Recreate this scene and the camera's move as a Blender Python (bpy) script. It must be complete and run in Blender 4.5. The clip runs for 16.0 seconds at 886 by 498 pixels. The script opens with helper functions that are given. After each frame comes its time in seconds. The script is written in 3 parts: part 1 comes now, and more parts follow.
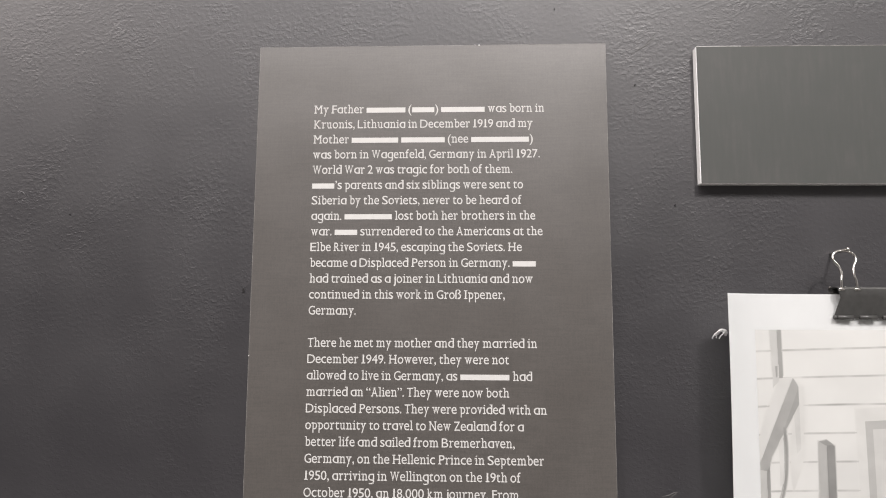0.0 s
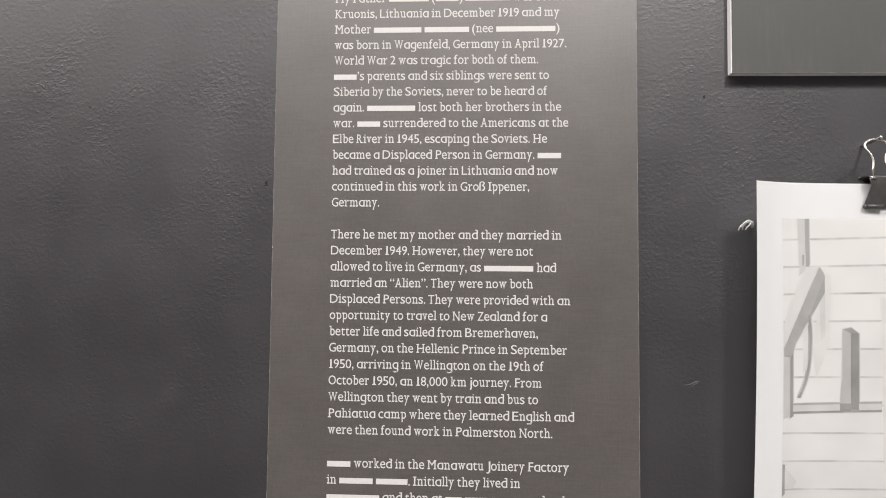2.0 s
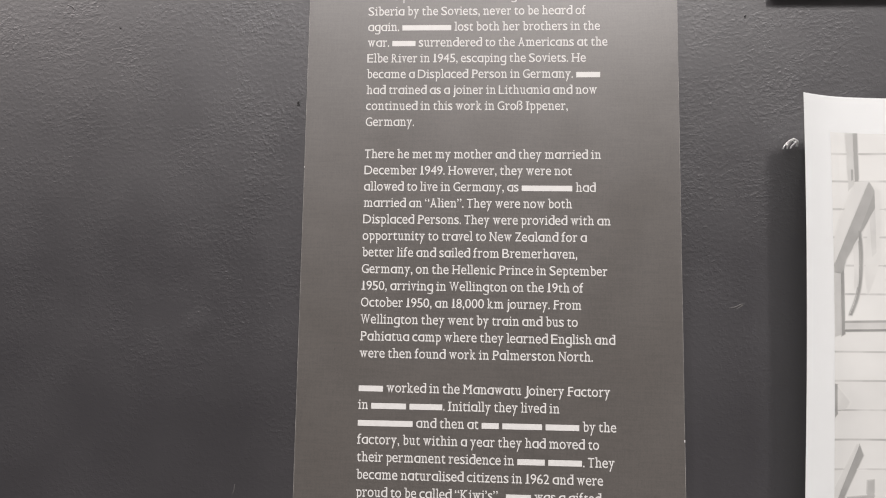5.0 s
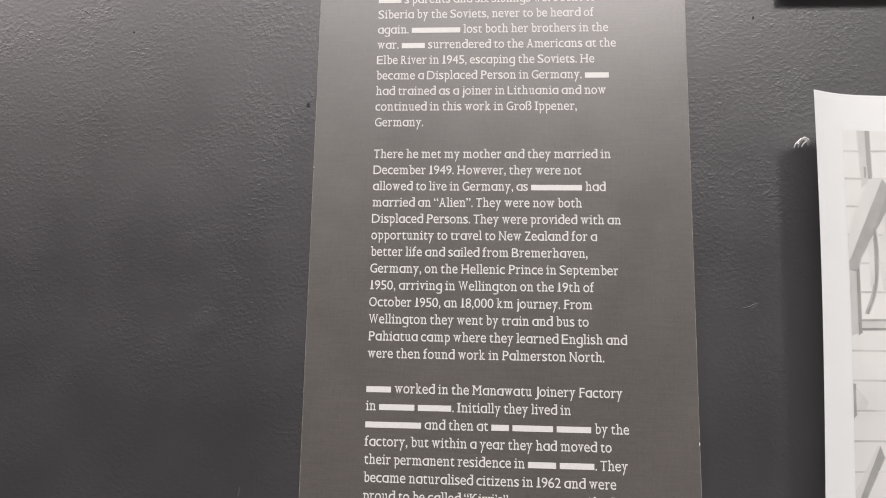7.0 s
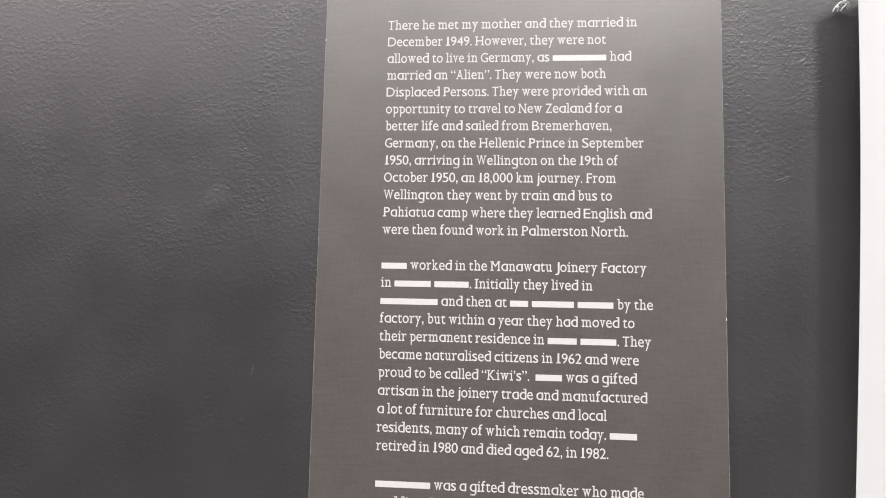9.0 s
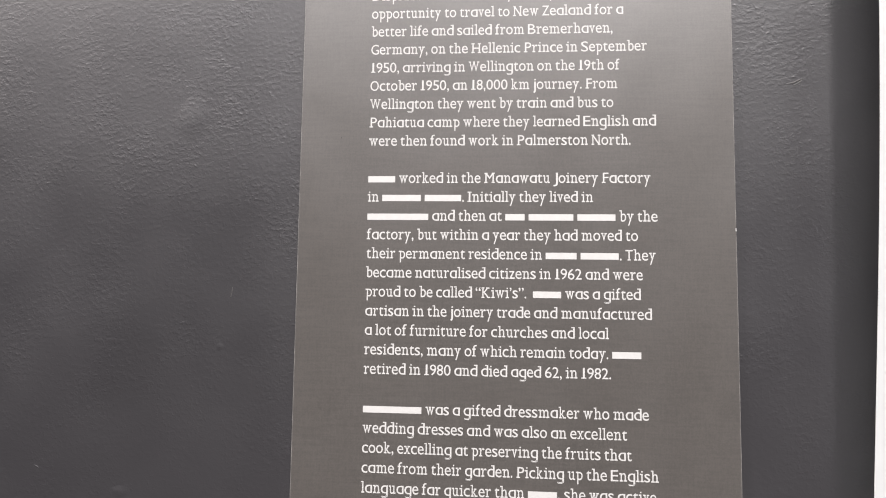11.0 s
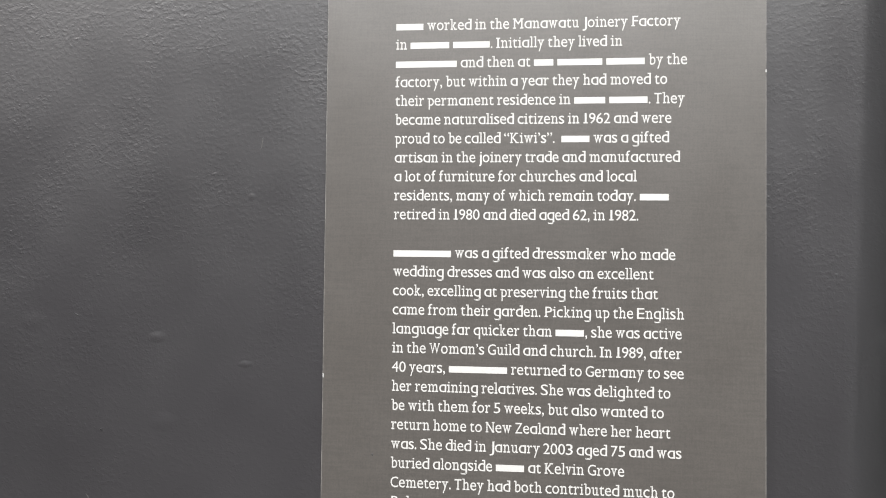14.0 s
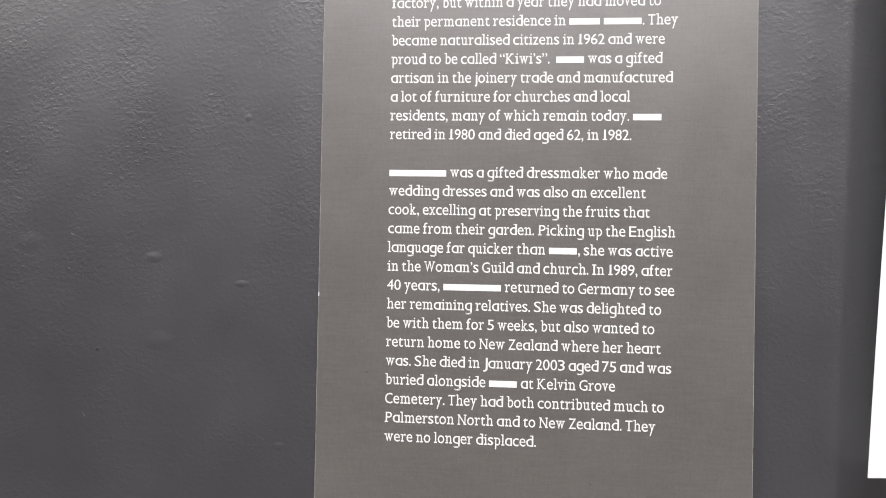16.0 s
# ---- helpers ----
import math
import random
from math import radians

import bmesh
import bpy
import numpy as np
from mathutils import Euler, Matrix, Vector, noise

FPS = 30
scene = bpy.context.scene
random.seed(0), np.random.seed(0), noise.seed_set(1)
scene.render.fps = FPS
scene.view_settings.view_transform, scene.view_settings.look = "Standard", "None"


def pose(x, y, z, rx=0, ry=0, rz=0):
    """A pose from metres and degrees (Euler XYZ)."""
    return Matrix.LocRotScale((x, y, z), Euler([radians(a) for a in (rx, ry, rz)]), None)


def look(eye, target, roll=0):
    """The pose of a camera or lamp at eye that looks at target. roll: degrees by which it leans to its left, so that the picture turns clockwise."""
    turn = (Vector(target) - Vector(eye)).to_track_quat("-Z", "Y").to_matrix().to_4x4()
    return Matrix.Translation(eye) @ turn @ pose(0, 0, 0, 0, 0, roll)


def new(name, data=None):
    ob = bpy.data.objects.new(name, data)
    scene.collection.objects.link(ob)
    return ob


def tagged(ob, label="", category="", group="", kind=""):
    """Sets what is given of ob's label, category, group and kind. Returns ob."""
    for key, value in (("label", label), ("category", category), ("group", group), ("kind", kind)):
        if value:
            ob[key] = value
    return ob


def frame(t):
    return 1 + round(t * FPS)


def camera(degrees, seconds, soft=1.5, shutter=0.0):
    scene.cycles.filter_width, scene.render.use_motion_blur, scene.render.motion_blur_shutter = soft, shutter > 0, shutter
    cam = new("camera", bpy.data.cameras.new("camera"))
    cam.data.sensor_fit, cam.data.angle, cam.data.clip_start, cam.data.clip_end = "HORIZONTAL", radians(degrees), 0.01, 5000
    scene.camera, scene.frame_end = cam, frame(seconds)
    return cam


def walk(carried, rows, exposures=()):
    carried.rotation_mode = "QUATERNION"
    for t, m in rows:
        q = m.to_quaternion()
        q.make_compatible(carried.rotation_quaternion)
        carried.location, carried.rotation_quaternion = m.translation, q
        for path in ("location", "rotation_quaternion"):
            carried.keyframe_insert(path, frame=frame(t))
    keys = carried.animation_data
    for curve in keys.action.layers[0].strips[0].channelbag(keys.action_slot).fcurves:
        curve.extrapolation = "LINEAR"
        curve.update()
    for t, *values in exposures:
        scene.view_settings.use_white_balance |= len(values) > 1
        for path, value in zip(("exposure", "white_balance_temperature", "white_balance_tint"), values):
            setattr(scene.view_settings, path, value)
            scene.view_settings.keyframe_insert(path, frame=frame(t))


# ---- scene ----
cam = camera(69.5, 16.0, soft=1.05)
PATH = [
    (0, (0.01177, -0.37198, 1.41215), (-0.06394, 1.61294, 1.64532), 0.243),
    (0.5, (0.00668, -0.37018, 1.40760), (-0.08949, 1.61366, 1.64241), 0.273),
    (1, (0.00458, -0.37096, 1.40266), (-0.07817, 1.61780, 1.59763), 0.195),
    (1.5, (0.00439, -0.36601, 1.38875), (-0.08547, 1.62793, 1.51577), 0.039),
    (2, (0.00168, -0.36676, 1.37359), (-0.09310, 1.62814, 1.48026), 0.502),
    (2.5, (-0.00549, -0.36296, 1.36373), (-0.11181, 1.63076, 1.48112), 0.574),
    (3, (-0.00853, -0.36576, 1.35275), (-0.11773, 1.62822, 1.46291), 0.587),
    (3.5, (-0.00928, -0.36698, 1.34280), (-0.11301, 1.62676, 1.46219), 0.715),
    (4, (-0.01378, -0.36571, 1.33587), (-0.12168, 1.62635, 1.47747), 0.632),
    (4.2, (-0.01834, -0.36260, 1.33018), (-0.10746, 1.62976, 1.48037), 0.620),
    (6.3, (-0.01710, -0.35086, 1.30660), (-0.14365, 1.63170, 1.53776), 1.118),
    (6.5, (-0.01978, -0.35037, 1.30360), (-0.14759, 1.63056, 1.54772), 0.992),
    (7, (-0.01901, -0.35039, 1.30171), (-0.13995, 1.62887, 1.56223), 0.985),
    (7.5, (-0.01614, -0.34965, 1.29388), (-0.13686, 1.63269, 1.53000), 1.431),
    (8, (-0.01605, -0.34609, 1.27910), (-0.15378, 1.63995, 1.47057), 1.689),
    (8.5, (-0.01463, -0.34151, 1.26326), (-0.18822, 1.64428, 1.42604), 1.785),
    (9, (-0.02138, -0.33316, 1.25112), (-0.18200, 1.65269, 1.42612), 1.184),
    (9.5, (-0.01635, -0.32571, 1.24051), (-0.18413, 1.66077, 1.40095), 0.585),
    (9.7, (-0.01631, -0.32310, 1.23666), (-0.16507, 1.66586, 1.38469), 0.773),
    (12, (-0.02335, -0.30534, 1.20069), (-0.18277, 1.68137, 1.36678), 0.968),
    (12.5, (-0.02440, -0.30672, 1.19581), (-0.19096, 1.68022, 1.35178), 1.185),
    (13, (-0.02455, -0.30455, 1.18062), (-0.20798, 1.68367, 1.29612), 0.885),
    (13.5, (-0.02398, -0.30676, 1.16507), (-0.20268, 1.68417, 1.23046), 0.489),
    (14, (-0.02923, -0.31089, 1.15567), (-0.20244, 1.68111, 1.19969), 0.646),
    (14.5, (-0.02967, -0.31088, 1.14491), (-0.18973, 1.68250, 1.17359), 0.721),
    (15, (-0.03280, -0.30977, 1.13046), (-0.19996, 1.68308, 1.15573), 0.724),
    (15.5, (-0.03155, -0.31326, 1.12314), (-0.19732, 1.67979, 1.13920), 1.040),
    (16, (-0.02974, -0.31380, 1.11941), (-0.17931, 1.68046, 1.14339), 1.029),
]
walk(cam, [(t, look(eye, target, roll)) for t, eye, target, roll in PATH],
     [(0.0, -0.03, 6630, 10), (2.5, -0.03, 6610, 10), (7.5, -0.05, 6600, 11), (9.0, 0.24, 6540, 11), (9.5, 0.2, 6550, 11), (12.0, 0.46, 6460, 10), (12.7, 0.48, 6450, 9.5), (13.5, 0.54, 6400, 6), (14.6, 0.58, 6370, 5), (15.0, 0.62, 6350, 8.5), (16.0, 0.63, 6350, 9)])

# ---- light: two gallery spotlights inferred from shadows and lit edges, and two added fills ----
world = bpy.data.worlds.new("world")
world.use_nodes = True
world.node_tree.nodes["Background"].inputs[0].default_value = (0.9, 0.95, 1.0, 1)
world.node_tree.nodes["Background"].inputs[1].default_value = 0.02
scene.world = world


def lamp(name, kind, energy, m, color=(1, 1, 1)):
    data = bpy.data.lights.new(name, kind)
    data.energy, data.color = energy, color
    ob = new(name, data)
    ob.matrix_world = m
    return data


WARM, COOL, NEUTRAL = (1.0, 0.922, 0.902), (1.0, 0.945, 0.925), (0.97, 0.985, 0.965)
key = lamp("spotlight_east", "SPOT", 246, look((0.885, -2.10, 3.81), (0.20, 0, 1.68)), COOL)
key.spot_size, key.spot_blend, key.shadow_soft_size = radians(35), 1.0, 0.18
side = lamp("spotlight_west", "SPOT", 262, look((-2.7, -1.6, 3.5), (-0.05, 0, 1.25)), WARM)
side.spot_size, side.spot_blend, side.shadow_soft_size = radians(60), 0.6, 0.09
# weak fill with no known source, added to brighten the right side
far = lamp("added_fill_far_east", "SPOT", 42, look((2.3, -1.9, 3.5), (0.30, 0, 1.40)), NEUTRAL)
far.spot_size, far.spot_blend, far.shadow_soft_size = radians(44), 1.0, 0.2
# unseen area fill, added overhead in place of the room's general light
soft = lamp("soft_overhead_fill", "AREA", 212, look((-0.3, -2.6, 4.12), (-0.3, -2.6, 0)), (1.0, 0.962, 0.966))
soft.shape, soft.size, soft.size_y = "RECTANGLE", 3.6, 1.6


# ---- materials ----
class Nodes:
    """A node material with a few short ways to add nodes."""

    def __init__(self, name, color=(0.5, 0.5, 0.5), rough=0.5, metal=0.0, spec=0.5):
        self.mat = bpy.data.materials.new(name)
        self.mat.use_nodes = True
        self.tree = self.mat.node_tree
        self.bsdf = self.tree.nodes["Principled BSDF"]
        self.set("Base Color", (*color, 1))
        self.set("Roughness", rough)
        self.set("Metallic", metal)
        self.set("Specular IOR Level", spec)
        self.coord = self.tree.nodes.new("ShaderNodeTexCoord").outputs["Object"]

    def set(self, key, value):
        if hasattr(value, "is_output"):
            self.tree.links.new(value, self.bsdf.inputs[key])
        else:
            self.bsdf.inputs[key].default_value = value

    def add(self, kind, inputs=(), **props):
        n = self.tree.nodes.new(kind)
        for k, v in props.items():
            setattr(n, k, v)
        for k, v in inputs:
            if hasattr(v, "is_output"):
                self.tree.links.new(v, n.inputs[k])
            else:
                n.inputs[k].default_value = v
        return n

    def scaled(self, sx, sy, sz):
        return self.add("ShaderNodeMapping", [("Vector", self.coord), ("Scale", (sx, sy, sz))]).outputs[0]

    def noise(self, scale, detail=3, rough=0.55, vector=None):
        return self.add("ShaderNodeTexNoise", [("Vector", vector or self.coord), ("Scale", scale), ("Detail", detail), ("Roughness", rough)]).outputs[0]

    def ramp(self, fac, stops):
        n = self.add("ShaderNodeValToRGB", [("Fac", fac)])
        while len(n.color_ramp.elements) < len(stops):
            n.color_ramp.elements.new(0.5)
        for e, (p, c) in zip(n.color_ramp.elements, stops):
            e.position, e.color = p, (*c, 1) if isinstance(c, tuple) else (c, c, c, 1)
        return n.outputs[0]

    def math(self, op, a, b=0.0, c=0.0):
        return self.add("ShaderNodeMath", [(0, a), (1, b), (2, c)], operation=op).outputs[0]

    def bump(self, height, distance, strength=1.0):
        self.set("Normal", self.add("ShaderNodeBump", [("Height", height), ("Distance", distance), ("Strength", strength)]).outputs[0])
        return self


def wall_paint():
    """Dark charcoal wall paint, rolled on: orange-peel stipple, patchy where the roller was dry."""
    m = Nodes("charcoal_wall_paint", rough=0.5, spec=1.0)
    m.set("Base Color", m.ramp(m.noise(7, 4), [(0.3, (0.0198, 0.0188, 0.0217)), (0.7, (0.0253, 0.0240, 0.0277))]))
    m.set("Roughness", m.ramp(m.noise(22, 3), [(0.3, 0.42), (0.7, 0.52)]))
    swirl = m.add("ShaderNodeTexNoise", [("Vector", m.coord), ("Scale", 130.0), ("Detail", 2.0)]).outputs[1]
    swirl = m.add("ShaderNodeVectorMath", [(0, swirl), ("Scale", 0.0018)], operation="SCALE").outputs[0]
    warp = m.add("ShaderNodeVectorMath", [(0, m.coord), (1, swirl)], operation="ADD").outputs[0]
    long = m.add("ShaderNodeMapping", [("Vector", warp), ("Scale", (0.88, 1.0, 1.08))]).outputs[0]
    # wrinkles: narrow crests where the noise crosses its middle, drawn out sideways
    crest = m.math("ABSOLUTE", m.math("SUBTRACT", m.noise(360, 1, 0.45, long), 0.5))
    wrinkles = m.ramp(crest, [(0.0, 1.0), (0.07, 0.4), (0.16, 0.0)])
    blobs = m.ramp(m.noise(500, 2, 0.5, long), [(0.40, 0.0), (0.55, 0.45), (0.72, 1.0)])
    thick = m.ramp(m.noise(30, 3, 0.6), [(0.40, 0.0), (0.50, 0.45), (0.62, 1.0)])
    broad = m.ramp(m.noise(9, 2), [(0.36, 0.4), (0.60, 1.0)])
    patch = m.math("MULTIPLY", m.math("MULTIPLY_ADD", thick, 0.62, 0.38), broad)
    h = m.math("MULTIPLY", m.math("MULTIPLY_ADD", wrinkles, 0.06, m.math("MULTIPLY", blobs, 0.9)), patch)
    crumbs = m.ramp(m.noise(640, 1, 0.4), [(0.56, 0.0), (0.64, 0.3), (0.76, 1.0)])
    h = m.math("MULTIPLY_ADD", m.math("MULTIPLY", crumbs, patch), 0.7, h)
    h = m.math("MULTIPLY_ADD", m.noise(1300, 2), 0.12, h)
    m.bump(h, 0.000115)
    return m.mat


def panel_print():
    """Dark warm grey satin print on board, with a faint weave of fine lines."""
    m = Nodes("grey_satin_print", rough=0.42, spec=1.0)
    across = m.noise(1.0, 2, 0.5, m.scaled(70, 60, 950))
    along = m.noise(1.0, 2, 0.5, m.scaled(1250, 60, 110))
    weave = m.math("MULTIPLY_ADD", across, 0.6, m.math("MULTIPLY", along, 0.4))
    cloud = m.math("MULTIPLY_ADD", m.noise(26, 4, 0.6), 0.35, m.math("MULTIPLY", m.noise(8, 3), 0.25))
    speck = m.noise(1500, 2)
    tone = m.math("MULTIPLY_ADD", m.math("SUBTRACT", speck, 0.5), 0.95, weave)
    tone = m.math("ADD", tone, m.math("SUBTRACT", cloud, 0.3))
    m.set("Base Color", m.ramp(tone, [(0.28, (0.0604, 0.0552, 0.0500)), (0.72, (0.0858, 0.0781, 0.0708))]))
    m.set("Roughness", m.ramp(m.noise(24, 4, 0.6), [(0.3, 0.38), (0.7, 0.48)]))
    m.bump(m.math("MULTIPLY_ADD", m.noise(1900, 2), 0.5, weave), 0.00003)
    m.set("Coat Weight", 1.0)
    m.set("Coat Roughness", 0.4)
    return m.mat


def plain(name, color, rough=0.6, metal=0.0, vary=0.06, scale=180, bump=0.0, spec=0.5):
    m = Nodes(name, color, rough, metal, spec)
    lo, hi = tuple(c * (1 - vary) for c in color), tuple(min(1, c * (1 + vary)) for c in color)
    grain = m.noise(scale, 4)
    m.set("Base Color", m.ramp(grain, [(0.3, lo), (0.7, hi)]))
    m.set("Roughness", m.ramp(m.noise(scale * 0.4, 2), [(0.3, rough * 0.92), (0.7, min(1, rough * 1.08))]))
    if bump:
        m.bump(grain, bump)
    return m.mat


def plate_board():
    """Dark grey board with faint upright brush streaks and cloudy, warmer stains."""
    m = Nodes("grey_plate_board", rough=0.5, spec=0.4)
    streak = m.noise(1.0, 3, 0.5, m.scaled(420, 60, 50))
    tone = m.math("MULTIPLY_ADD", streak, 0.45, m.math("MULTIPLY", m.noise(38, 5, 0.65), 0.55))
    m.set("Base Color", m.ramp(tone, [(0.34, (0.0650, 0.0690, 0.0650)), (0.52, (0.0695, 0.0725, 0.0690)), (0.68, (0.0800, 0.0800, 0.0770))]))
    m.bump(m.math("MULTIPLY_ADD", m.noise(900, 2), 0.4, streak), 0.00003)
    return m.mat


def rubbed_edge():
    """The panel's cut edge: grey print broken by pale worn stretches."""
    m = Nodes("rubbed_edge", rough=0.6)
    m.set("Base Color", m.ramp(m.noise(160, 5, 0.7), [(0.35, (0.12, 0.115, 0.11)), (0.62, (0.25, 0.24, 0.23))]))
    return m.mat


def thin(m, color, share):
    """Paper that lets some light through to its back."""
    out = next(n for n in m.tree.nodes if n.type == "OUTPUT_MATERIAL")
    back = m.add("ShaderNodeBsdfTranslucent", [("Color", color)])
    mix = m.add("ShaderNodeMixShader", [(0, share), (1, m.bsdf.outputs[0]), (2, back.outputs[0])])
    m.tree.links.new(mix.outputs[0], out.inputs["Surface"])
    return m.mat


def photo_paper():
    m = Nodes("white_photo_paper", rough=0.7)
    m.set("Base Color", m.ramp(m.noise(60, 4), [(0.3, (0.935, 0.957, 0.957)), (0.7, (0.950, 0.972, 0.972))]))
    return thin(m, (0.97, 0.975, 0.97, 1), 0.5)


BOARD_GREY = 0.615


def photo_tone(name, grey, vary=0.07, sx=90, sz=90, fading=False):
    """A grey of the photographic print; fading: it runs out into the grey of the boards as the mesh's cover falls."""
    m = Nodes(name, rough=0.55, spec=0.35)

    def ink(g, vary, sx, sz):
        t = m.noise(1.0, 3, 0.5, m.scaled(sx, 20, sz))
        lo, hi = min(0.95, g * 1.5 * (1 - vary)), min(0.97, g * 1.5 * (1 + vary))
        return m.ramp(t, [(0.3, (lo, lo * 1.005, lo * 0.975)), (0.7, (hi, hi * 1.005, hi * 0.975))])

    color, through_light = ink(grey, vary, sx, sz), (grey ** 0.9, grey ** 0.9, grey ** 0.9, 1)
    if fading:
        cover = m.add("ShaderNodeAttribute", attribute_name="cover").outputs["Fac"]
        cover = m.ramp(cover, [(0.0, 0.0), (0.35, 0.18), (0.7, 0.62), (1.0, 1.0)])
        color = m.add("ShaderNodeMixRGB", [(0, cover), (1, ink(BOARD_GREY, 0.07, 25, 30)), (2, color)]).outputs[0]
        through_light = m.add("ShaderNodeMixRGB", [(0, cover), (1, (BOARD_GREY ** 0.9,) * 3 + (1,)), (2, through_light)]).outputs[0]
    m.set("Base Color", color)
    return thin(m, through_light, 0.42)


WALL = wall_paint()
PRINT = panel_print()
INK = plain("white_ink", (0.59, 0.586, 0.572), 0.55, vary=0.03, scale=500)
CORE = plain("white_foam_core", (0.95, 0.955, 0.955), 0.7, vary=0.06, scale=700, bump=0.0001)
PLATE = plate_board()
PALER = plain("pale_worn_edge", (0.5, 0.5, 0.49), 0.7, vary=0.25, scale=600)
RUBBED = rubbed_edge()
PAPER = photo_paper()
BLACK = plain("black_enamel", (0.062, 0.062, 0.060), 0.32, vary=0.15, scale=300)
GLINT = plain("bright_wire", (0.86, 0.86, 0.86), 0.3, 0.35, vary=0.05, scale=900)
STEEL = plain("nickel_wire", (0.72, 0.70, 0.67), 0.22, 1.0, vary=0.08, scale=900)
DARK = plain("bare_dark_hole", (0.012, 0.011, 0.011), 0.9, vary=0.2, scale=900)
PALE = plain("pale_scuffed_paint", (0.075, 0.073, 0.072), 0.6, vary=0.3, scale=1500)
PLASTER = plain("white_ceiling_paint", (0.62, 0.61, 0.6), 0.8, vary=0.04, scale=6)
ROOM = plain("grey_room_paint", (0.19, 0.184, 0.183), 0.7, vary=0.06, scale=6)
BOARDS = plain("grey_floor", (0.20, 0.19, 0.18), 0.6, vary=0.15, scale=4)


# ---- mesh helpers ----
def obj(name, bm, mat, parent=None):
    me = bpy.data.meshes.new(name)
    bmesh.ops.recalc_face_normals(bm, faces=bm.faces)
    bm.to_mesh(me)
    bm.free()
    if mat:
        me.materials.append(mat)
    ob = new(name, me)
    ob.parent = parent
    return ob


def part(name, bm, mat, parent, label=""):
    ob = obj(name, bm, mat, parent)
    return tagged(ob, label) if label else ob


def box(x0, x1, y0, y1, z0, z1, bevel=0.0, segments=2):
    bm = bmesh.new()
    bmesh.ops.create_cube(bm, size=1, matrix=Matrix.LocRotScale(((x0 + x1) / 2, (y0 + y1) / 2, (z0 + z1) / 2), None, (x1 - x0, y1 - y0, z1 - z0)))
    if bevel:
        bmesh.ops.bevel(bm, geom=bm.edges[:], offset=bevel, segments=segments, affect="EDGES", profile=0.5)
    return bm


def tube(points, radius, sides=8, closed=False):
    """A round wire along points."""
    bm = bmesh.new()
    pts = [Vector(p) for p in points]
    rings = []
    n = len(pts)
    side = None
    for i, p in enumerate(pts):
        a = pts[(i - 1) % n] if closed else pts[max(i - 1, 0)]
        b = pts[(i + 1) % n] if closed else pts[min(i + 1, n - 1)]
        d = (b - a).normalized()
        side = d.orthogonal().normalized() if side is None else (side - d * side.dot(d)).normalized()
        up = d.cross(side)
        r = radius(i / (n - 1)) if callable(radius) else radius
        rings.append([bm.verts.new(p + r * (math.cos(k * math.tau / sides) * side + math.sin(k * math.tau / sides) * up)) for k in range(sides)])
    for i in range(n if closed else n - 1):
        r0, r1 = rings[i], rings[(i + 1) % n]
        for k in range(sides):
            bm.faces.new((r0[k], r0[(k + 1) % sides], r1[(k + 1) % sides], r1[k]))
    if not closed:
        bm.faces.new(rings[0])
        bm.faces.new(rings[-1])
    for f in bm.faces:
        f.smooth = True
    return bm


def curve_points(keys, steps=6):
    """Points on a smooth curve through the keys."""
    keys = [Vector(k) for k in keys]
    out = []
    for i in range(len(keys) - 1):
        p0, p1, p2, p3 = keys[max(i - 1, 0)], keys[i], keys[i + 1], keys[min(i + 2, len(keys) - 1)]
        for s in range(steps):
            t = s / steps
            out.append(0.5 * (2 * p1 + (p2 - p0) * t + (2 * p0 - 5 * p1 + 4 * p2 - p3) * t * t + (3 * p1 - p0 - 3 * p2 + p3) * t ** 3))
    return out + [keys[-1]]


# ---- the room ----
wall = tagged(obj("wall_gallery", box(-3.0, 3.0, 0.0, 0.12, 0.0, 4.2), WALL), "dark charcoal gallery wall with rolled stippled paint", "wall", kind="structure")
tagged(obj("wall_back", box(-3.0, 3.0, -6.12, -6.0, 0.0, 4.2), ROOM), "plain grey wall across the room", "wall", kind="structure")
tagged(obj("wall_west", box(-3.12, -3.0, -6.12, 0.12, 0.0, 4.2), ROOM), "plain grey side wall", "wall", kind="structure")
# unseen east side, paler than the others to reflect light onto the right
tagged(obj("bounce_wall_east", box(3.0, 3.12, -6.12, 0.12, 0.0, 4.2), PLASTER), "unseen side wall, made pale to bounce light", "wall", kind="structure")
tagged(obj("floor", box(-3.12, 3.12, -6.12, 0.12, -0.1, 0.0), BOARDS), "plain grey gallery floor", "floor", kind="structure")
tagged(obj("ceiling", box(-3.12, 3.12, -6.12, 0.12, 4.2, 4.3), PLASTER), "plain pale ceiling", "ceiling", kind="structure")


def nail_hole(x, z, r, drip):
    """A small hole with a raised rim of paint and a short drip under it."""
    bm = bmesh.new()
    rings = [(1.5, 0.0001), (1.2, -0.0005), (0.95, -0.0005), (0.5, 0.0)]
    loops = []
    for k, y in rings:
        loops.append([bm.verts.new((x + k * r * math.cos(a * math.tau / 10), y, z + k * r * math.sin(a * math.tau / 10) * (1 + drip if math.sin(a * math.tau / 10) > 0 else 1))) for a in range(10)])
    for a, b in zip(loops, loops[1:]):
        for i in range(10):
            bm.faces.new((a[i], a[(i + 1) % 10], b[(i + 1) % 10], b[i]))
    rim = part("nail_hole_rim", bm, WALL, wall)
    bm = bmesh.new()
    bmesh.ops.create_circle(bm, cap_ends=True, segments=10, radius=r * 0.97, matrix=Matrix.Translation((x, -0.00035, z + r * drip * 0.3)) @ Matrix.Diagonal((0.9, 1, 1 + drip * 0.6, 1)) @ pose(0, 0, 0, 90))
    part("nail_hole", bm, DARK, rim)


